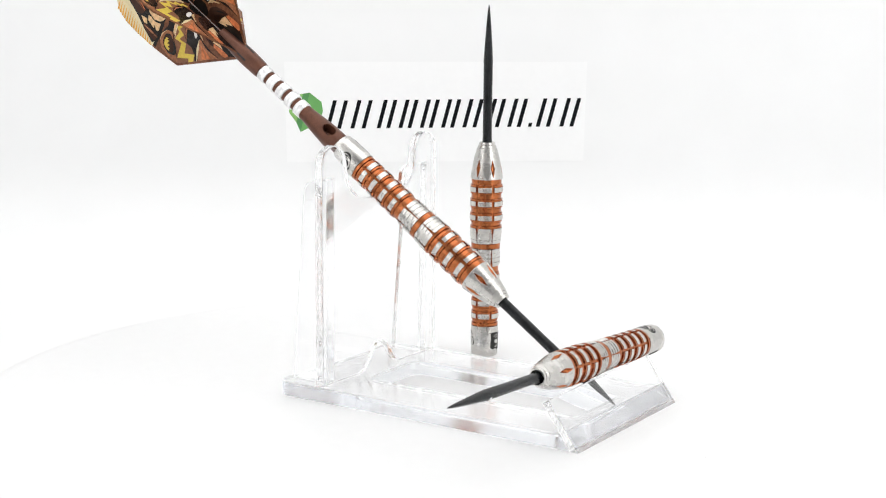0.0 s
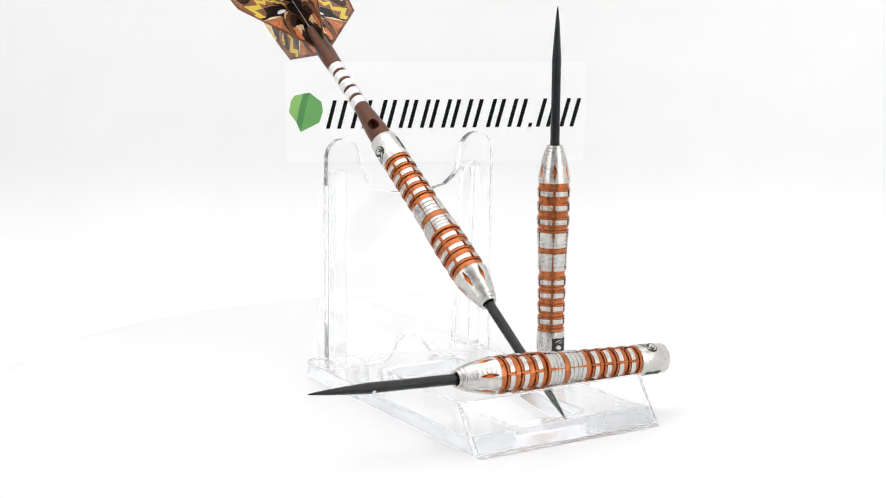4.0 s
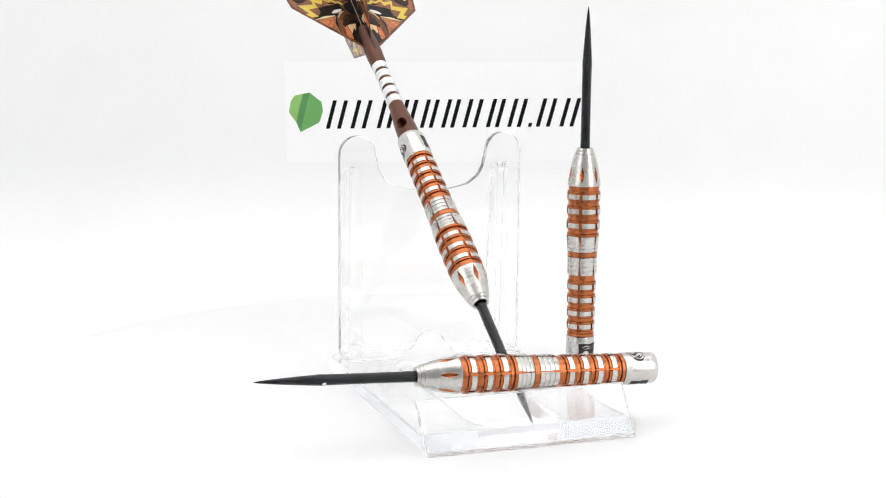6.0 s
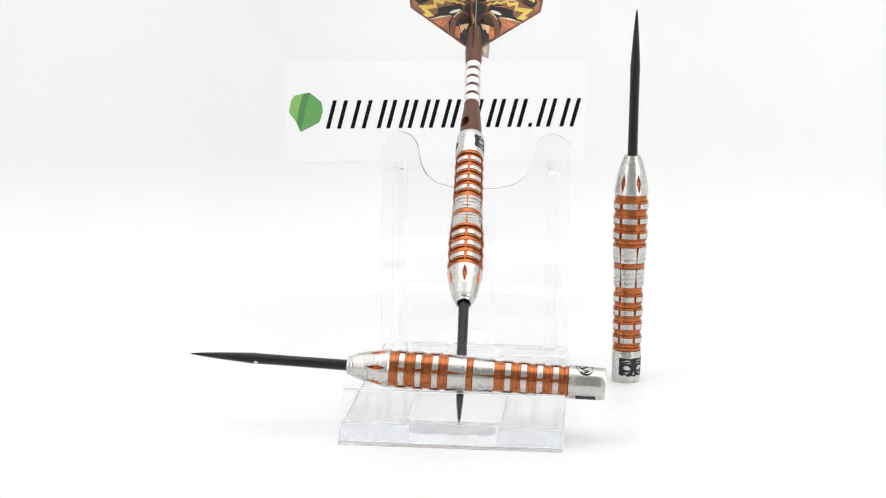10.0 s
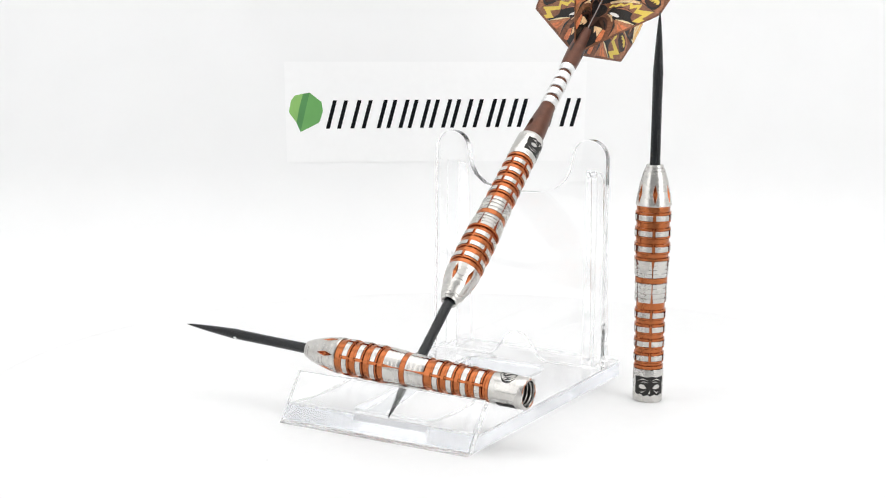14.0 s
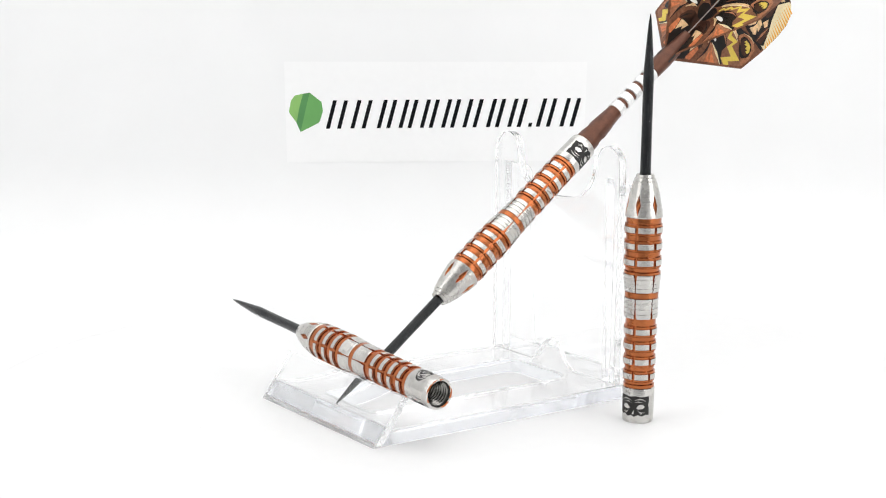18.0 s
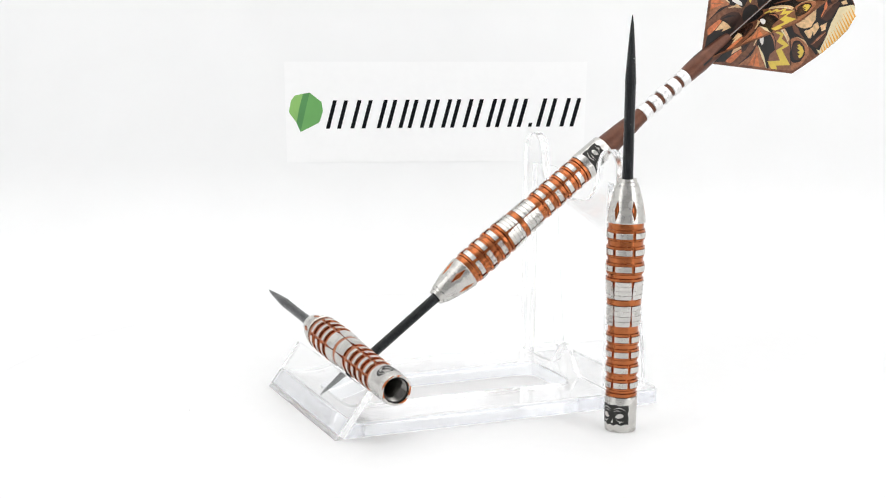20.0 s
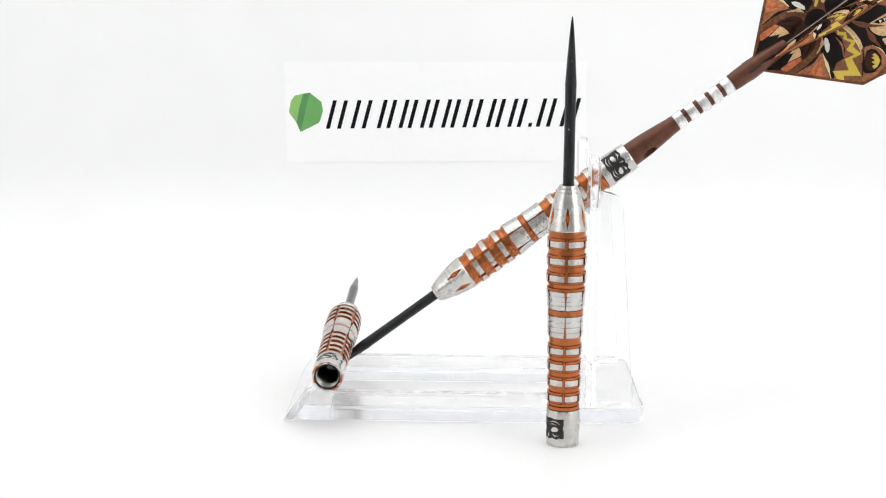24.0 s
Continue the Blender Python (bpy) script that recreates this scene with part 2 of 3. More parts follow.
# ---- the sign on the backdrop ----
def build_sign():
    sign = thing("paper_sign", "white paper sign with green emblem and slanted black bars", "sign", m=pose(0, 0.15197, 0))

    def at(px, py):
        return (-56.2 + (px - 513) * 0.1691, 60.5 - (py - 110) * 0.1708 + (px - 513) * 0.0017)

    def flat(name, outline, thick, lift, mat, label="", holes=()):
        bm = slab(outline, thick, holes=holes)
        bmesh.ops.rotate(bm, cent=(0, 0, 0), matrix=Matrix.Rotation(radians(90), 3, "X"), verts=bm.verts)
        bmesh.ops.translate(bm, vec=(0, -lift, 0), verts=bm.verts)
        return part(name, bm, mat, sign, label)

    flat("paper", [at(503, 110), at(1041, 110), at(1038, 284), at(507, 288)], 0.1, 0.0, PAPER)
    def shape(*pts):
        return [at(200 + x / 2.49, y / 2.49) for x, y in pts]

    flat("emblem_panel", rounded(shape((838, 414), (800, 422), (784, 445), (774, 495), (808, 542), (822, 470)), [0, 1.2, 1.2, 0.8, 0, 0]), 0.04, 0.104, GREEN_LIGHT, "light green panel of a shield shape")
    flat("emblem_panel", shape((838, 414), (867, 409), (852, 470), (826, 583), (808, 542), (822, 470)), 0.04, 0.104, GREEN_DARK, "dark green fold of a shield shape")
    flat("emblem_panel", rounded(shape((867, 409), (920, 450), (926, 490), (911, 540), (826, 583), (852, 470)), [0, 0.8, 2, 1.2, 0, 0]), 0.04, 0.104, GREEN, "green panel of a shield shape")
    # plain slanted bars stand in for the lettering
    spans = [(577, 617), (621, 661), (668, 705), (707, 743), (745, 781), (783, 819), (821, 859), (863, 899), (901, 938), (952, 990), (994, 1032)]
    for x0, x1 in spans:
        drop = (x0 - 577) * 0.011
        y0, y1, lean, w = 178 - drop, 228 - drop, 13, 7.0
        for x in (x0, x1 - lean - w):
            flat("letter_bar", [at(x, y1), at(x + w, y1), at(x + lean + w, y0), at(x + lean, y0)], 0.04, 0.104, SIGN_BLACK)
    flat("letter_bar", [at(938, 224), at(944, 224), at(946, 217), at(940, 217)], 0.04, 0.104, SIGN_BLACK)


build_sign()


# ---- the turntable ----
DUST = ((-15.1, -57.5, 0.10), (7.6, -66.9, 0.08))


def build_turntable():
    table = thing("turntable", "round white turntable disc under the stand", "turntable")
    part("disc", lathe([(0, 0), (103.5, 0), (103.5, -4), (0, -4)], 128), WHITE_TOP, table, smooth=30)
    part("rim", lathe([(103.5, -0.02), (105.7, -0.05), (106.3, -0.4), (106.5, -1.2), (106.5, -3.4), (106, -4), (103.5, -4)], 128, closed=True), WHITE_TOP, table, "rounded white rim", smooth=30)
    for x, y, r in DUST:  # dark dust grains on the disc
        bm = bmesh.new()
        bmesh.ops.create_icosphere(bm, subdivisions=1, radius=r)
        bmesh.ops.translate(bm, vec=(x, y, r * 0.6), verts=bm.verts)
        part("dust_grain", bm, DUST_GREY, table, "tiny grey dust grain")
    return table


turntable = build_turntable()


# ---- the acrylic stand ----
def build_stand():
    stand = thing("display_stand", "clear acrylic dart display stand with two tall prongs on the turntable", "stand")
    half, length, thick, tilt, lip_thick, lip_long, toe = 21.4, 71.8, 3.2, 54.6, 1.6, 11.65, -0.6
    both = [CLEAR, EDGE, RIM]
    made = []
    # base plate: a long slot runs forward to the lip, the front edge follows the lip's slope
    slot = rounded([(-9.1, 7.9), (9.1, 7.9), (9.6, 57), (-9.6, 57)], [2.0, 2.0, 3.5, 3.5])
    base = slab(rounded([(-half, toe + 2.1), (half, toe + 2.1), (half, length), (-half, length)], [0, 0, 3.5, 3.5]), thick, 0.18, [slot], 1)
    for v in base.verts:
        if v.co.y < 3.0:
            v.co.y = toe + lip_thick / math.sin(radians(tilt)) + 0.08 + v.co.z / math.tan(radians(tilt))
    base.normal_update()
    for f in base.faces:
        c = f.calc_center_median()
        if f.material_index == 1 and abs(c.x) < 12.0 and 5.0 < c.y < 60.0:  # the walls of the slot
            f.material_index = 3
        if f.normal.z < -0.9:
            f.material_index = 4
    made.append(part("base_plate", base, [RUBBED, EDGE_THICK, RIM, EDGE_SLOT, UNDERSIDE], stand, "clear base plate with a long slot", smooth=20))
    # the slanted lip at the front
    run, rise = lip_long * math.cos(radians(tilt)), lip_long * math.sin(radians(tilt))
    back, down = lip_thick * math.sin(radians(tilt)), lip_thick * math.cos(radians(tilt))
    section = [(toe, 0), (toe + lip_thick / math.sin(radians(tilt)), 0), (toe + run + back, rise - down), (toe + run, rise)]
    lip = bmesh.new()
    ends = [[lip.verts.new((u, y, z)) for y, z in section] for u in (-half, half)]
    lip.faces.new(ends[0]).material_index = 1
    lip.faces.new(ends[1]).material_index = 1
    for i in range(4):
        f = lip.faces.new((ends[0][i], ends[0][(i + 1) % 4], ends[1][(i + 1) % 4], ends[1][i]))
        f.material_index = (3, 0, 1, 0)[i]
    bmesh.ops.recalc_face_normals(lip, faces=lip.faces)
    made_rim = bmesh.ops.bevel(lip, geom=lip.edges[:], offset=0.12, segments=2, profile=0.5, affect="EDGES")
    for f in made_rim["faces"]:
        f.material_index = 2
    made.append(part("front_lip", lip, [CLEAR, EDGE, RIM, FOOT], stand, "slanted clear rest at the front", smooth=20))
    # upright panel: two prongs with a round saddle between, and an arch at the foot
    arch = [(-7, thick + 0.06), (-5.5, 4.0), (-4.0, 5.9), (-2.8, 7.7), (-1.4, 8.9), (0, 9.2), (1.4, 8.9), (2.8, 7.7), (4.0, 5.9), (5.5, 4.0), (7, thick + 0.06)]
    prong_r = [(21.0 - 4.1 + 4.1 * math.cos(a), 49.3 + 4.1 * math.sin(a)) for a in [math.pi * k / 12 for k in range(13)]]
    prong_l = [(-x, z) for x, z in prong_r][::-1]
    curve = [(12.1, 46.0), (10.9, 43.9), (8.6, 42.1), (5.0, 41.2), (0, 40.9), (-5.0, 41.2), (-8.6, 42.1), (-10.9, 43.9), (-12.1, 46.0)]
    outline = [(21.0, thick + 0.06)] + prong_r + curve + prong_l + [(-21.0, thick + 0.06)] + arch
    panel = slab(outline, 2.0, 0.14, (), 1)
    bmesh.ops.rotate(panel, cent=(0, 0, 0), matrix=Matrix.Rotation(radians(90), 3, "X"), verts=panel.verts)
    bmesh.ops.translate(panel, vec=(0, 61.8, 0), verts=panel.verts)
    made.append(part("upright_panel", panel, both, stand, "upright clear panel with two prongs", smooth=20))
    for side in (-1, 1):
        g = slab(rounded([(61.86, thick + 0.06), (69.6, thick + 0.06), (66.5, 45.4), (61.86, 46.6)], [0, 0, 3.0, 0]), 2.8, 0.16, (), 1)
        for v in g.verts:
            v.co = Vector((side * 17.2 - 1.4 + v.co.z, v.co.x, v.co.y))
        made.append(part("gusset", g, both, stand, "clear gusset behind the panel", smooth=20))
    for ob in made:
        ob.visible_shadow = False
    return stand


# ---- the darts: z runs from the tail of the barrel to the tip ----
LENGTH = 50.0
ROWS_FRONT = (10.8, 14.05, 17.3)
ROWS_REAR = (31.3, 34.35, 37.45, 40.5)


def ridge(s):
    """The barrel's outer radius at s mm behind its nose."""
    pts = [(8.0, 3.78), (17.5, 3.80), (20.0, 3.72), (23.4, 3.50), (25.0, 3.40), (28.5, 3.36), (31.0, 3.32), (41.0, 3.22), (43.0, 3.2)]
    for (s0, r0), (s1, r1) in zip(pts, pts[1:]):
        if s <= s1:
            return r0 + (r1 - r0) * max(0.0, (s - s0) / (s1 - s0))
    return pts[-1][1]


def core_mesh():
    line = [(1.0, 8.0), (ridge(8) - 0.4, 8.0), (ridge(8.5) - 0.30, 8.5)]
    for c in ROWS_FRONT + ROWS_REAR:
        r = ridge(c)
        line += [(r - 0.34, c - 1.28), (r - 0.48, c - 1.24), (r - 0.48, c - 1.12), (r - 0.09, c - 1.09), (r - 0.09, c - 0.68), (r - 0.30, c - 0.66),
                 (r - 0.30, c), (r - 0.30, c + 0.62), (r - 0.11, c + 0.64), (r - 0.11, c + 0.92), (r - 0.48, c + 0.95), (r - 0.48, c + 1.07), (r - 0.34, c + 1.11)]
        if c == ROWS_FRONT[-1]:
            line += [(ridge(20) - 0.38, 19.1), (ridge(20) - 0.5, 19.16), (ridge(20) - 0.5, 19.22), (ridge(20) - 0.08, 19.25), (ridge(20) - 0.08, 19.7), (ridge(20) - 0.34, 19.72), (ridge(23) - 0.4, 23.2),
                     (3.2, 23.4), (3.36, 23.46), (3.35, 24.44), (3.18, 24.5), (ridge(25) - 0.4, 24.6), (ridge(28) - 0.4, 28.6), (ridge(29) - 0.34, 29.6)]
    line += [(ridge(42.4) - 0.36, 42.0), (ridge(43) - 0.5, 42.06), (ridge(43) - 0.5, 42.14), (ridge(43) - 0.12, 42.2), (ridge(43) - 0.12, 42.8), (ridge(43) - 0.45, 42.88), (ridge(43) - 0.45, 43.4), (2.48, 43.4), (2.48, 37.0), (0.0, 37.0)]

    def notch(angle, z, r):
        """Lens-shaped cuts across the ridges, six round the barrel."""
        d = abs((math.degrees(angle) + 30) % 60 - 30) * radians(1) * r
        for c in ROWS_FRONT + ROWS_REAR:
            k = 1 - (abs(LENGTH - z - c) / 1.25) ** 2
            if k > 0 and d < 0.40 * k + 0.06:
                return max(0.0, r - ridge(c) + 0.40)
        return 0.0

    return mesh_of("barrel", lathe([(r, LENGTH - s) for r, s in line], 168, notch), COPPER, 25)


def nose_mesh():
    pts = [(0.0, 1.72), (0.45, 1.86), (0.5, 1.80), (0.62, 1.80), (0.67, 1.98), (1.15, 2.18), (1.2, 2.12), (1.32, 2.14), (1.37, 2.30), (2.4, 2.58), (3.4, 2.86)]
    s = 3.4
    while s < 8.0:  # shallow turned steps
        t = (s - 3.4) / 4.8
        r = 2.86 + 0.98 * t - 0.14 * t * t
        pts += [(s + 0.05, r + 0.02), (s + 0.86, r + 0.20), (s + 0.90, r + 0.14)]
        s += 0.96
    pts = [(a, min(r, 3.72)) for a, r in pts if a < 8.2] + [(8.25, 3.72), (8.42, 3.62)]
    fine = []
    for (a, r), (b, q) in zip(pts, pts[1:]):
        n = max(1, int((b - a) / 0.08))
        fine += [(a + (b - a) * k / n, r + (q - r) * k / n) for k in range(n)]
    fine.append(pts[-1])

    def inside(angle, s, r):
        d = (math.degrees(angle) + 30) % 60 - 30
        w = 0.52 * max(0.0, 1 - abs(s - 5.9) / 2.0) ** 0.85
        return w - abs(radians(d) * r) if abs(s - 5.9) < 2.0 else -1.0

    def dent(angle, z, r):
        k = inside(angle, LENGTH - z, r)
        return 0.0 if k <= 0.0 else min(0.34, 0.04 + 0.9 * k)

    bm = lathe([(1.2, LENGTH - 8.2), (1.2, LENGTH - 0.3), (1.5, LENGTH - 0.02)] + [(r, LENGTH - s) for s, r in fine] + [(3.0, LENGTH - 8.42)], 360, dent)
    for f in bm.faces:
        c = f.calc_center_median()
        r = math.hypot(c.x, c.y)
        if r > 2.2 and inside(math.atan2(c.y, c.x), LENGTH - c.z, r) > 0.0:
            f.material_index = 1
    return mesh_of("nose_cone", bm, [STEEL, COPPER], 25)


def collar_mesh():
    line = [(2.9, 7.1), (3.16, 7.05), (3.2, 6.9), (3.12, 1.2), (3.06, 0.18), (2.98, 0.03), (2.86, 0.0), (2.72, 0.0), (2.6, 0.03), (2.54, 0.14), (2.52, 0.4)]
    bm = lathe(line, 120)
    for f in bm.faces:  # coating left on parts of the rim
        c = f.calc_center_median()
        if c.z < 0.3 and math.hypot(c.x, c.y) < 3.0 and noise.noise(Vector((c.x * 0.9, c.y * 0.9, 2.0 * math.hypot(c.x, c.y)))) > 0.06:
            f.material_index = 1
    return mesh_of("tail_collar", bm, [STEEL, COPPER], 25)


def socket_mesh():
    """The threaded hole in the tail."""
    line = [(2.56, 0.06), (2.46, 0.3)]
    z = 0.35
    while z < 10.5:
        line += [(2.48, z), (2.30, z + 0.16), (2.08, z + 0.34), (2.08, z + 0.40), (2.30, z + 0.58), (2.48, z + 0.72)]
        z += 0.76
    bm = lathe(line + [(2.1, 11.4), (0, 12.2)], 64)
    for f in bm.faces:  # shade in the thread grooves, painted black
        c = f.calc_center_median()
        if math.hypot(c.x, c.y) > 2.3 and c.z > 0.4:
            f.material_index = 1
    return mesh_of("threaded_socket", bm, [SOCKET, INK_AND_SHADE], 25)


def pad_mesh(c):
    r = ridge(c)
    return mesh_of("grip_pad", curved_pad([(r - 0.03, LENGTH - c + 0.54, 1), (r, LENGTH - c + 0.50, 1), (r, LENGTH - c - 0.50, 1), (r - 0.03, LENGTH - c - 0.54, 1)], 25.0, sides=1), [STEEL, COPPER], 25)


def block_mesh(s0, s1, wide_first):
    """A long grip piece with three turned steps; the groove beside it widens to one end."""
    rows, n = [], 4
    for k in range(n):
        a, b = s0 + (s1 - s0) * k / n, s0 + (s1 - s0) * (k + 1) / n
        for s, d in ((a + 0.01, 0.13), (a + 0.06, 0.0), (b - 0.5, 0.0), (b - 0.05, 0.13)):
            f = (s - s0) / (s1 - s0)
            f = f if wide_first else 1 - f
            rows.append((ridge(s) - d, LENGTH - s, (25.0 + 3.2 * min(1.0, f * 1.9)) / 28.2))
    return mesh_of("grip_block", curved_pad(rows, 28.2, sides=1), [STEEL, COPPER], 25)


def point_mesh():
    line = [(0, LENGTH - 6), (1.08, LENGTH - 6), (1.08, LENGTH + 0.4), (1.06, LENGTH + 1.0), (1.02, LENGTH + 10), (1.04, LENGTH + 17.5), (1.08, LENGTH + 18.6), (1.02, LENGTH + 19.6)]
    for k in range(1, 12):
        t = k / 12
        line.append((0.93 * (1 - t) ** 0.72 + 0.09, LENGTH + 19.6 + 11.3 * t))
    line += [(0.11, LENGTH + 30.95), (0.06, LENGTH + 31.15), (0, LENGTH + 31.2)]
    return mesh_of("point", lathe(line, 40), BLACK, 30)


CORE, NOSE, COLLAR, SOCKET_HOLE, POINT = core_mesh(), nose_mesh(), collar_mesh(), socket_mesh(), point_mesh()
PADS = [pad_mesh(c) for c in ROWS_FRONT + ROWS_REAR]
BLOCKS = [block_mesh(19.75, 23.35, True), block_mesh(24.55, 28.7, False)]


def patch(outline, radius, turn_deg, z0):
    """A thin engraved shape wrapped round the collar; outline in mm along the round and up."""
    bm = slab(outline, 0.05)
    x = min(p[0] for p in outline) + 0.21
    while x < max(p[0] for p in outline):
        bmesh.ops.bisect_plane(bm, geom=bm.verts[:] + bm.edges[:] + bm.faces[:], plane_co=(x, 0, 0), plane_no=(1, 0, 0))
        x += 0.25
    for v in bm.verts:
        a, r = radians(turn_deg) + v.co.x / radius, radius - 0.025 + 0.014 * (z0 + v.co.y - 1.2) + v.co.z
        v.co = Vector((r * math.cos(a), r * math.sin(a), z0 + v.co.y))
    return bm


def build_dart(label, mark):
    """Point, barrel and engraved marks; mark is the turn of the dark block mark."""
    dart = thing("steel_tip_dart", label, "dart", "three matching darts")
    barrel = part("barrel", CORE, None, dart, "copper-coloured ringed grip")
    part("point", POINT, None, dart, "black steel point")
    part("nose_cone", NOSE, None, barrel, "silver nose with copper diamond cuts")
    part("tail_collar", COLLAR, None, barrel, "plain silver tail collar")
    part("threaded_socket", SOCKET_HOLE, None, barrel, "threaded hole in the tail, its shade painted dark")
    for me in PADS:
        for k in range(6):
            part("grip_pad", me, None, barrel, m=pose(0, 0, 0, 0, 0, 30 + 60 * k))
    for me in BLOCKS:
        for k in range(6):
            part("grip_block", me, None, barrel, m=pose(0, 0, 0, 0, 0, 30 + 60 * k))
    # the dark block mark with two pale openings
    ragged = [(1.15 * x, y) for x, y in [(-2.9, -1.6), (-2.3, -2.0), (-1.7, -1.7), (-1.0, -2.2), (-0.4, -1.9), (0.2, -2.2), (0.9, -1.8), (1.6, -2.1), (2.2, -1.8), (2.9, -1.9), (2.9, -0.4), (2.7, 0.2),
              (2.9, 1.0), (2.8, 2.0), (1.2, 1.9), (0.5, 2.1), (-0.6, 1.9), (-1.8, 2.1), (-2.9, 2.0), (-2.8, 0.6)]]
    eye_r = [(0.55, -0.35), (1.2, -0.55), (2.0, -0.4), (2.4, 0.0), (1.9, 0.45), (1.2, 0.4)]
    eye_l = [(-x, y) for x, y in eye_r][::-1]
    part("engraved_block", patch(ragged, 3.125, mark, 3.6), INK_AND_SHADE, barrel, "black engraved block", smooth=40)
    for e in (eye_r, eye_l):
        part("engraved_opening", patch(rounded(e, 0.2, 3), 3.14, mark, 3.5), STEEL, barrel, "bare silver opening", smooth=40)
    for cx, cy, w, h, lean in ((0.0, -1.2, 0.5, 0.9, 0.1), (1.6, -1.3, 0.3, 0.7, 0.4), (-1.5, -1.2, 0.3, 0.6, -0.4)):
        sliver = [(cx - w / 2, cy - h / 2), (cx + w / 2 - 0.1, cy - h / 2), (cx + lean + 0.05, cy + h / 2)]
        part("engraved_opening", patch(sliver, 3.14, mark, 3.6), STEEL, barrel, "bare silver opening", smooth=40)
    for points, width in (((-2.6, 1.0), (-1.5, 1.6), (-0.3, 1.15)), 0.2), (((-1.9, 0.7), (-1.1, 1.0), (-0.3, 0.7)), 0.16), (((-0.9, -0.9), (-1.5, -1.4), (-2.4, -1.3)), 0.2):
        for side in (-1, 1):
            part("engraved_opening", patch(swoosh([(side * x, y) for x, y in points], width), 3.14, mark, 3.6), STEEL, barrel, "bare silver opening", smooth=40)
    # the round mark on the other side: plain curved strokes
    def curve(points, width):
        part("engraved_stroke", patch(swoosh(points, width), 3.125, mark + 180, 3.9), INK_AND_SHADE, barrel, "dark engraved curve", smooth=40)

    curve([(-1.0, -1.5), (-2.1, -0.6), (-1.9, 0.8), (-0.5, 1.7)], 0.5)
    curve([(-0.6, 1.75), (0.8, 1.9), (1.9, 1.0)], 0.4)
    curve([(1.2, 1.0), (0.1, 1.4), (-0.8, 0.7), (0.2, 0.0), (1.0, -0.6), (0.3, -1.4), (-0.8, -1.2)], 0.55)
    curve([(-1.4, 0.9), (-1.55, -0.2), (-0.9, -1.1)], 0.4)
    curve([(-1.0, 0.8), (-1.15, -0.1), (-0.5, -0.7)], 0.32)
    curve([(1.3, -0.2), (2.2, -0.3), (2.2, -1.2), (1.2, -1.5)], 0.42)
    curve([(0.9, 0.4), (1.7, 0.5), (2.2, -0.1)], 0.36)
    return dart


def paint_chip(dart, turn_deg, z, size):
    """A small pale chip in the black of a point."""
    bm = bmesh.new()
    bmesh.ops.create_icosphere(bm, subdivisions=1, radius=size)
    bmesh.ops.scale(bm, vec=(0.35, 0.8, 1.2), verts=bm.verts)
    bmesh.ops.translate(bm, vec=(1.03, 0, z), verts=bm.verts)
    part("chip", bm, ALU, dart, "pale chip in the black finish", m=pose(0, 0, 0, 0, 0, turn_deg))


# ---- stem and flight of the leaning dart ----
def build_stem(dart):
    pts = [(0.3, 2.2), (-0.02, 2.5), (-0.5, 2.52), (-3.8, 2.42), (-7.2, 2.12), (-10.2, 1.80), (-11.6, 1.73)]
    fine = []
    for (a, r), (b, q) in zip(pts, pts[1:]):
        n = max(1, int(abs(b - a) / 0.14))
        fine += [(r + (q - r) * k / n, a + (b - a) * k / n) for k in range(n)]
    hole_turns = (HOLE_TURN, HOLE_TURN + 180)

    def dent(angle, z, r):
        for h in hole_turns:
            d = (math.degrees(angle) - h + 180) % 360 - 180
            if math.hypot(radians(d) * r, (z + 3.7) * 0.8) < 1.22:
                return 1.95
        return 0.0

    stem = part("stem", lathe(fine + [(1.73, -11.6), (1.2, -11.6)], 120, dent), BROWN, dart, "brown anodised stem with a cross hole", smooth=30)
    # five bright rings with brown grooves between
    z, pitch = -11.6, 14.0 / 4.7
    for k in range(5):
        top, r = z - pitch * k, 1.72 - 0.02 * k
        ring = [(1.2, top), (r, top), (r + 0.18, top - 0.12), (r + 0.20, top - pitch * 0.28), (r + 0.13, top - pitch * 0.31), (r + 0.13, top - pitch * 0.36), (r + 0.20, top - pitch * 0.39), (r + 0.18, top - pitch * 0.64), (r, top - pitch * 0.70), (1.2, top - pitch * 0.70)]
        part("ring", lathe(ring, 48), ALU, stem, "bright aluminium ring", smooth=25)
    part("ring_core", lathe([(0, -11.4), (1.55, -11.4), (1.55, -26.3), (0, -26.3)], 40), BROWN, stem, smooth=30)
    rear = [(1.0, -25.6), (1.80, -25.65), (1.90, -26.6), (2.0, -29.0), (2.02, -31.0), (1.9, -34.0), (1.6, -37.5), (1.3, -39.3), (0, -39.6)]
    part("flight_socket", lathe(rear, 48), BROWN, stem, "brown slotted socket that holds the flight", smooth=40)
    # no cut here: black boxes give the shade of the slots
    for angle in WING_TURNS:
        bm = bmesh.new()
        bmesh.ops.create_cube(bm, size=1.0)
        bmesh.ops.scale(bm, vec=(0.45, 0.5, 6.0), verts=bm.verts)
        for v in bm.verts:
            t = (v.co.z + 3.0) / 6.0
            v.co.y += 1.60 + 0.23 * t
            v.co.z += -32.6
        part("slot", bm, INK_AND_SHADE, stem, "black strip for the shade in a flight slot", m=pose(0, 0, 0, 0, 0, angle - 90))
    return stem


WING = [(0.2, -32.3), (1.9, -32.3), (16.1, -47.1), (17.1, -54.5), (17.5, -61.0), (17.3, -65.2), (16.2, -68.2), (14.0, -70.2), (8.0, -71.6), (0.2, -72.0)]


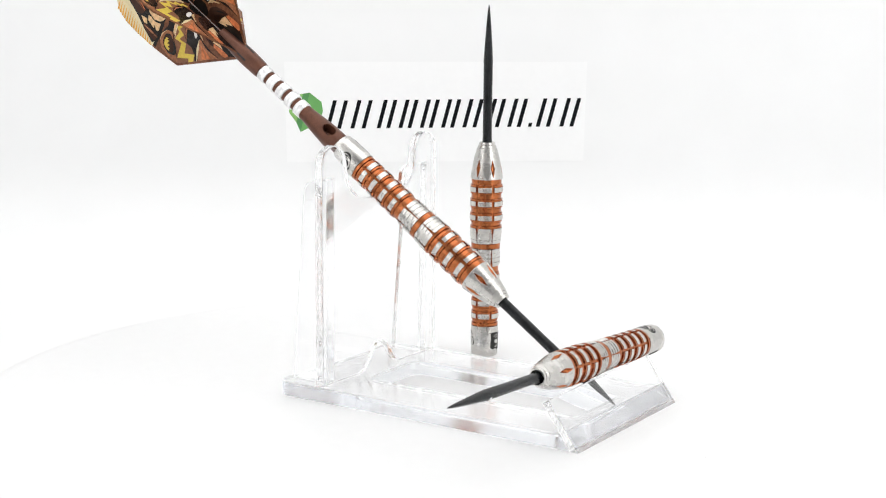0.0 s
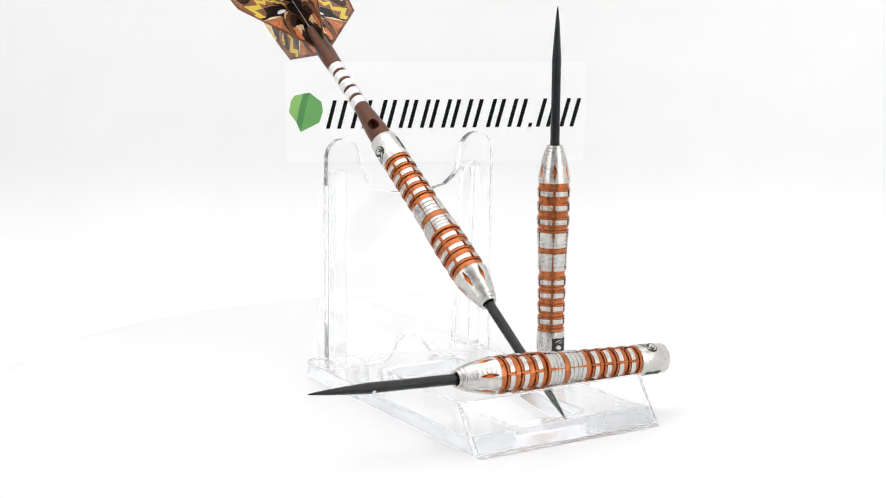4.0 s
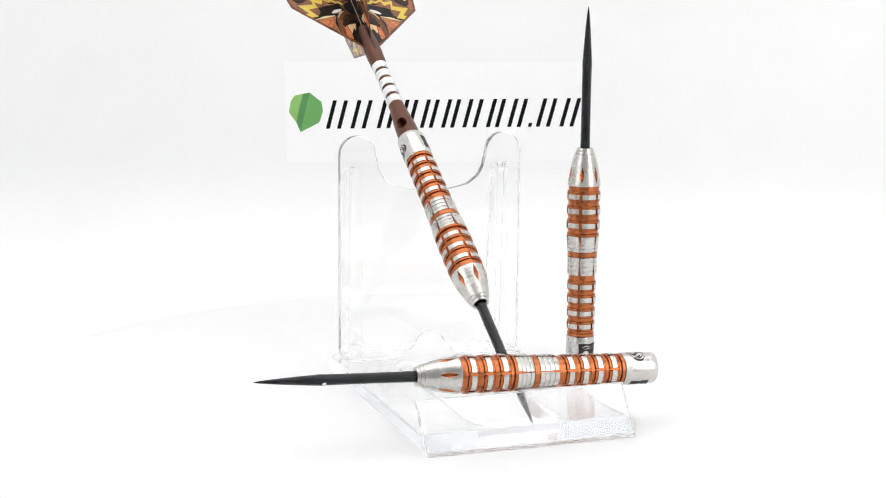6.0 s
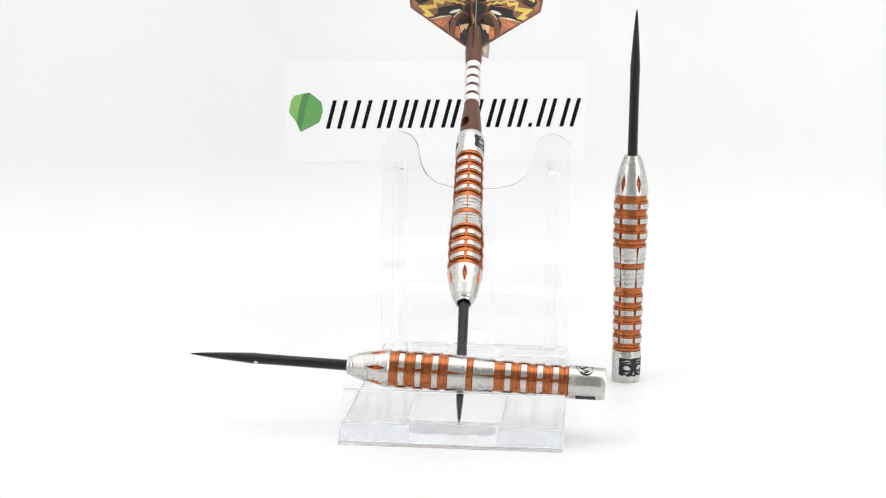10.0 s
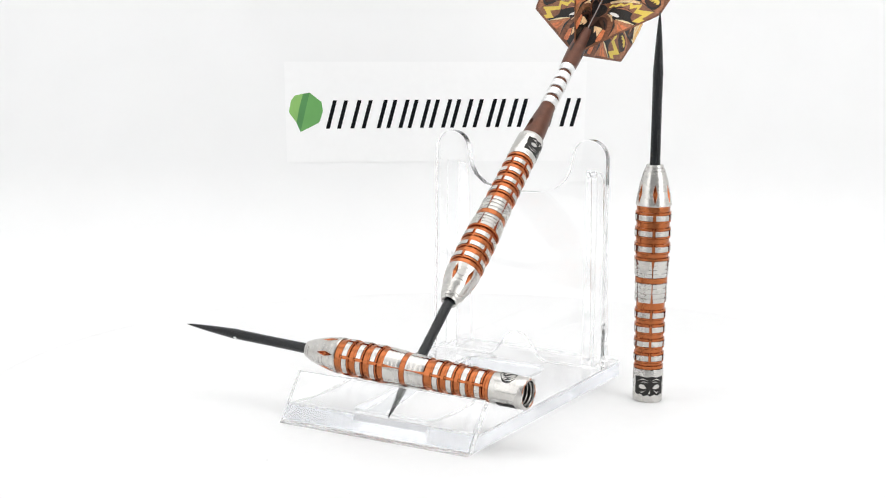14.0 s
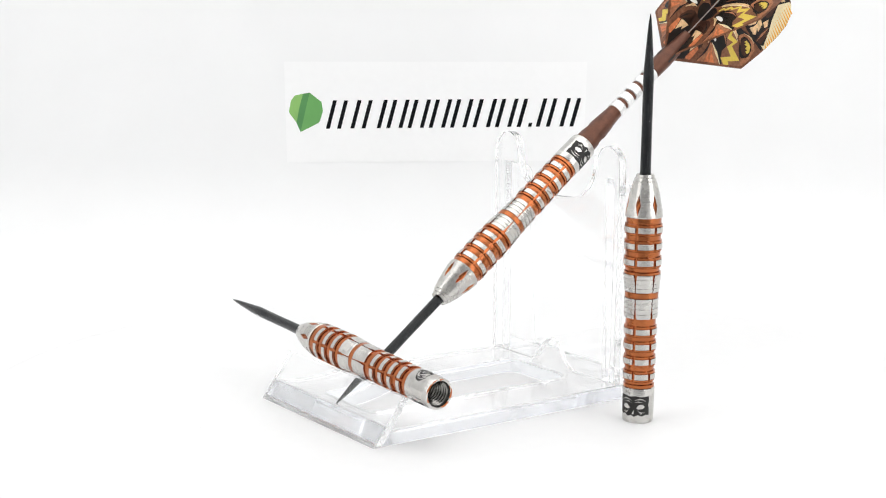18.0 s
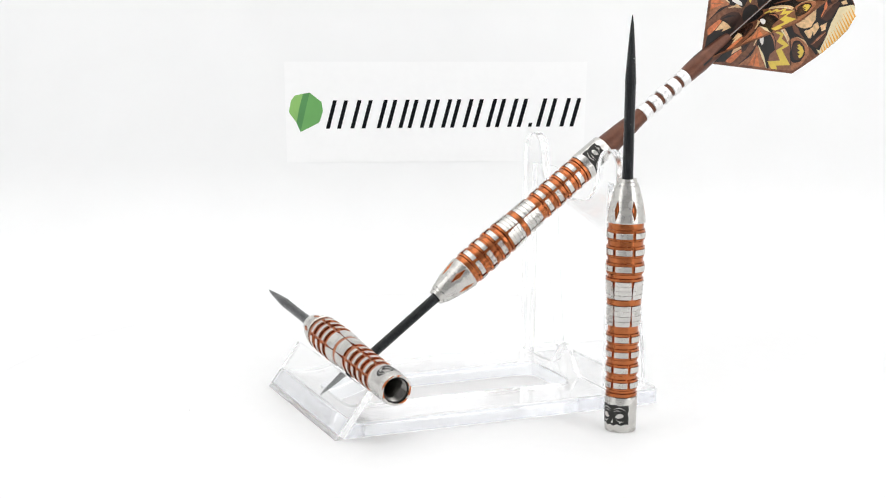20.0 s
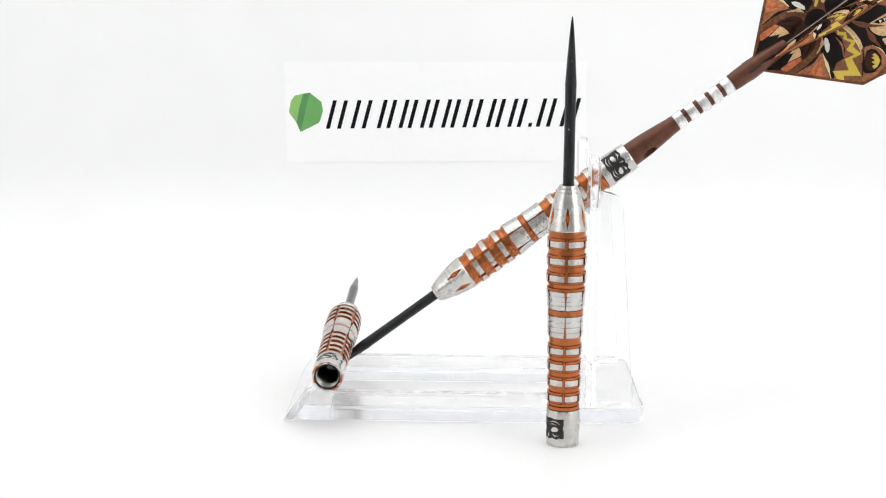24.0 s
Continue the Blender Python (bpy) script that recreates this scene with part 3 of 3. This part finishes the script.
def wing_prints():
    """The print of one wing, half of a carved mask: outline, material and level of each patch."""
    prints = []

    def shape(outline, mat, level, radius=0.0):
        prints.append((rounded(outline, radius, 4) if radius else outline, mat, level))

    def stroke(points, width, mat, level=6):
        prints.append((swoosh(points, width), mat, level))

    # mouth: dark hollow, teeth and red lip
    shape([(0.4, -33.2), (2.1, -33.2), (3.6, -35.2), (3.8, -37.7), (4.0, -40.5), (1.7, -43.6), (0.4, -41.0)], FLIGHT_BLACK, 1)
    shape([(1.4, -41.2), (2.9, -40.9), (3.8, -40.4), (3.3, -37.4), (2.4, -39.5), (2.1, -38.7)], FLIGHT_TAN, 2)
    shape([(3.5, -35.2), (3.5, -37.6), (3.9, -40.2), (4.6, -39.9), (4.8, -37.4), (4.7, -36.1)], FLIGHT_ORANGE, 2, 0.3)
    shape([(1.4, -41.0), (1.6, -43.6), (2.2, -44.9), (3.0, -44.8), (4.1, -43.4), (4.8, -41.0), (4.6, -39.9), (3.9, -40.5), (2.9, -41.0)], FLIGHT_DARK, 1, 0.4)
    shape([(2.7, -45.0), (3.0, -45.6), (4.5, -44.5), (5.8, -42.2), (6.1, -39.1), (6.0, -37.5), (4.7, -36.2), (4.9, -37.4), (4.8, -40.9), (4.1, -43.5)], FLIGHT_BASE, 2, 0.3)
    stroke([(3.2, -46.0), (4.3, -45.4), (5.3, -43.2)], 0.8, FLIGHT_TAN)
    stroke([(5.4, -44.3), (6.3, -41.5), (6.1, -37.6)], 0.55, FLIGHT_BLACK)
    stroke([(2.7, -43.8), (3.9, -42.1), (4.4, -39.9)], 0.4, FLIGHT_BLACK)
    shape([(0.3, -41.0), (2.0, -41.8), (2.5, -44.8), (0.3, -45.0)], FLIGHT_DARK, 1)
    shape([(0.3, -44.6), (1.6, -44.9), (2.7, -46.4), (2.6, -48.2), (1.5, -49.4), (0.3, -49.6)], FLIGHT_BLACK, 4, 0.8)
    # cheek with bright rays
    shape([(5.7, -44.1), (8.1, -43.5), (10.9, -42.5), (6.2, -37.6), (6.3, -40.8)], FLIGHT_RUST, 1)
    shape([(6.7, -43.1), (9.8, -41.5), (8.8, -40.4)], FLIGHT_ORANGE, 2)
    shape([(6.9, -42.4), (8.6, -40.3), (7.7, -39.3)], FLIGHT_ORANGE, 2)
    # brow, eye and zigzag
    shape([(3.3, -48.8), (3.9, -50.5), (6.9, -52.1), (11.2, -50.5), (14.4, -48.0), (15.8, -47.7), (11.4, -42.8), (9.1, -45.3), (9.3, -47.1), (7.4, -48.5)], FLIGHT_BROW, 1)
    shape([(3.2, -45.7), (3.1, -47.0), (3.8, -48.7), (5.7, -49.1), (7.9, -48.4), (9.3, -47.1), (9.2, -45.4), (10.1, -43.9), (11.6, -43.2), (10.9, -42.4), (7.8, -43.8), (5.7, -44.0)], FLIGHT_BLACK, 2, 0.4)
    shape([(3.4, -46.5), (4.1, -46.8), (5.4, -46.4), (6.2, -45.7), (6.5, -45.0), (5.6, -45.1), (4.4, -45.7)], FLIGHT_WHITE, 3, 0.4)
    stroke([(5.9, -44.2), (8.5, -43.6), (11.1, -42.6)], 0.65, FLIGHT_CREAM)
    stroke([(4.8, -48.3), (6.9, -48.5), (9.0, -47.2)], 0.45, FLIGHT_RUST)
    shape([(2.7, -48.6), (3.4, -49.8), (4.3, -49.5), (5.1, -50.6), (6.3, -50.0), (7.8, -51.2), (8.4, -50.0), (10.7, -50.5), (10.3, -48.4), (14.3, -47.9), (12.2, -45.0), (13.0, -44.6), (11.9, -43.5), (10.1, -43.8), (11.9, -46.5), (9.5, -47.1), (9.9, -49.3), (8.1, -48.5), (7.6, -50.2), (5.9, -49.3), (5.5, -49.8), (4.5, -48.8), (3.9, -49.3), (3.1, -48.4)], FLIGHT_YELLOW, 3)
    shape([(2.4, -50.1), (2.6, -50.9), (4.4, -51.6), (6.8, -52.3), (9.6, -51.6), (10.1, -50.8), (7.4, -51.5), (5.1, -50.9)], FLIGHT_TAN, 2, 0.5)
    stroke([(2.7, -50.1), (5.3, -51.1), (8.1, -51.2), (10.5, -50.6)], 0.4, FLIGHT_CREAM)
    stroke([(2.6, -50.9), (5.3, -52.2), (8.4, -52.2), (10.2, -51.6)], 0.45, FLIGHT_BLACK)
    stroke([(10.1, -51.5), (12.5, -49.6), (14.4, -48.0)], 0.6, FLIGHT_BLACK)
    # ear with a toothed yellow piece
    shape([(9.7, -51.7), (10.4, -53.3), (12.2, -54.4), (14.0, -54.3), (15.4, -53.3), (16.0, -50.3), (15.8, -47.8), (15.3, -47.4), (14.4, -48.2), (11.4, -50.8)], FLIGHT_RUST, 2, 0.8)
    shape([(10.5, -52.0), (11.5, -53.4), (13.4, -53.5), (14.8, -52.5), (15.3, -50.5), (14.6, -49.1), (13.9, -48.6), (12.0, -50.2)], FLIGHT_BLACK, 3, 1.2)
    shape([(11.0, -51.8), (11.7, -53.1), (13.4, -53.2), (14.5, -52.3), (14.9, -50.6), (14.1, -49.4), (12.4, -50.1)], FLIGHT_DARK, 4, 1.2)
    shape([(12.0, -52.1), (12.1, -52.8), (13.1, -53.0), (14.1, -52.7), (14.7, -51.6), (14.6, -50.8), (13.9, -50.8), (14.0, -51.5), (13.2, -51.2), (13.3, -52.0), (12.4, -51.7), (12.6, -52.4)], FLIGHT_YELLOW, 5)
    stroke([(10.4, -53.3), (12.3, -54.4), (14.1, -54.2)], 0.35, FLIGHT_TAN)
    # dark ground of the upper half
    shape([(5.4, -51.8), (9.0, -51.2), (9.9, -51.8), (12.0, -54.2), (14.6, -54.6), (16.7, -54.7), (16.4, -56.1), (14.9, -59.8), (13.5, -62.4), (12.0, -66.4), (13.7, -69.9), (11.2, -71.0), (11.2, -71.0), (8.0, -71.4), (0.4, -71.7), (0.4, -49.5)], FLIGHT_BLACK, 1)
    stroke([(6.9, -54.4), (9.1, -54.1), (11.8, -54.5)], 1.3, FLIGHT_BASE)
    # second face: pale muzzle, teeth and jagged chin
    shape([(6.4, -55.0), (6.7, -58.5), (6.9, -61.4), (8.6, -61.5), (10.4, -59.7), (10.9, -57.7), (10.1, -55.8), (8.3, -54.8)], FLIGHT_TAN, 3, 0.8)
    stroke([(6.4, -54.8), (8.6, -54.7), (10.4, -55.8), (11.2, -57.7), (10.4, -60.4)], 0.45, FLIGHT_BLACK)
    shape([(6.7, -56.1), (7.3, -59.3), (8.1, -58.5), (7.7, -57.0)], FLIGHT_BLACK, 4)
    shape([(7.1, -57.3), (7.7, -57.2), (7.4, -57.9)], FLIGHT_WHITE, 5)
    shape([(7.3, -58.3), (7.9, -58.1), (7.5, -58.8)], FLIGHT_WHITE, 5)
    shape([(10.6, -55.6), (11.1, -59.8), (12.3, -59.4), (12.5, -58.7), (12.9, -57.0), (12.0, -57.5), (12.9, -56.0), (12.4, -55.5)], FLIGHT_TAN, 3)
    shape([(13.8, -55.0), (13.6, -60.3), (15.0, -59.8), (15.7, -55.8)], FLIGHT_DARK, 2)
    stroke([(14.2, -55.2), (14.1, -57.7), (14.2, -60.0)], 0.5, FLIGHT_RUST)
    shape([(12.2, -59.8), (12.7, -61.7), (13.7, -60.3), (13.4, -59.3)], FLIGHT_TAN, 3)
    shape([(10.6, -60.7), (9.5, -64.1), (10.0, -66.5), (11.4, -67.5), (12.7, -63.1), (12.4, -61.8)], FLIGHT_DARK, 2)
    stroke([(11.1, -61.3), (10.3, -64.1), (10.5, -66.7)], 0.6, FLIGHT_BASE)
    stroke([(8.5, -64.9), (9.8, -63.8), (10.8, -61.2)], 0.8, FLIGHT_ORANGE)
    shape([(11.3, -67.6), (11.8, -69.0), (12.7, -68.8), (12.1, -67.6)], FLIGHT_TAN, 3)
    stroke([(2.5, -52.0), (6.0, -54.0), (8.6, -57.5)], 1.1, FLIGHT_BASE)
    stroke([(2.0, -56.5), (4.5, -60.5), (8.5, -63.0)], 1.3, FLIGHT_RUST)
    shape([(3.0, -65.0), (7.6, -66.0), (11.0, -65.4), (10.4, -68.6), (5.0, -69.4)], FLIGHT_BASE, 2, 1.2)
    # bright rim
    shape([(15.7, -55.6), (16.4, -56.1), (14.9, -59.8), (13.5, -62.4), (12.0, -66.4), (13.7, -69.8), (14.5, -69.9), (16.15, -68.1), (17.2, -65.2), (17.42, -61.0), (17.1, -55.6)], FLIGHT_CREAM, 2)
    for k in range(15):  # rays of the bright rim
        t = k / 14
        z = -56.4 - 12.0 * t
        w_out = 17.3 - (0.0 if t < 0.7 else 3.4 * (t - 0.7))
        w_in = 15.9 - 2.4 * min(1.0, t * 1.3)
        shape([(w_out, z - 0.34), (w_in, z - 0.6), (w_out, z + 0.26)], FLIGHT_SUN, 3)
    return prints


def build_flight(dart):
    part("flight_ridge", lathe([(0, -38.0), (0.17, -38.0), (0.17, -72.0), (0, -72.0)], 12), FLIGHT_SEAM, dart, "pale fold line of the flight", smooth=40)
    first = True
    for angle in WING_TURNS:
        def layer(name, outline, thick, mat, parent, label="", m=None):
            bm = slab(outline, thick)
            for v in bm.verts:
                v.co = Vector((v.co.x, v.co.z - thick / 2, v.co.y))
            return part(name, bm, mat, parent, label, m)

        wing = layer("flight_wing", rounded(WING, [0, 0, 0.7, 1.0, 1.5, 1.5, 1.5, 2, 2, 0]), 0.14, FLIGHT_BASE, dart, "brown film wing with yellow zigzag print", pose(0, 0, 0, 0, 0, angle))
        for outline, mat, level in wing_prints():
            layer("print", outline, 0.15 + 0.012 * level, mat, wing)


HOLE_TURN = 40.0
WING_TURNS = (8.0, 90.0, 192.0, 268.0)


def frame_from(tail, tip, facing):
    """A pose with its z axis from tail to tip and its x axis turned towards facing; millimetres."""
    z = (Vector(tip) - Vector(tail)).normalized()
    y = z.cross(Vector(facing)).normalized()
    x = y.cross(z)
    m = Matrix((x, y, z)).transposed().to_4x4()
    m.translation = Vector(tail) * MM
    return m


stand = build_stand()
STAND_POSE = pose(-4.15 * MM, -37.15 * MM, 0.06 * MM, 0, 0, -4.0)

upright = build_dart("dart standing on its silver tail, black point up", -57.0)
UPRIGHT_POSE = pose(33.85 * MM, 14.95 * MM, 0.02 * MM, 0, 0, -7.6)

lying = build_dart("bare dart lying across the front lip of the stand", -113.0)
LYING_POSE = frame_from((25.5, -30.2, 11.1), (-55.9, -24.4, 14.6), (0.0, -0.96, 0.25))

paint_chip(lying, -48.0, 68.0, 0.42)
paint_chip(upright, 5.0, 73.0, 0.08)
paint_chip(upright, -12.0, 60.5, 0.08)

leaning = build_dart("dart with brown stem and printed flight leaning in stand", -80.0)
LEANING_POSE = frame_from((-1.2, 32.35, 51.3), (-2.5, -33.3, 3.0), (0.0, -0.58, 0.81))
build_stem(leaning)
build_flight(leaning)


# ---- everything on the turntable turns with it ----
def motions():
    steps = [0.5 * k for k in range(int(SECONDS * 2) + 1)]
    for ob, m in ((turntable, Matrix.Identity(4)), (stand, STAND_POSE), (upright, UPRIGHT_POSE), (lying, LYING_POSE), (leaning, LEANING_POSE)):
        walk(ob, [(t, Matrix.Rotation(turn(t), 4, "Z") @ m) for t in steps])


motions()
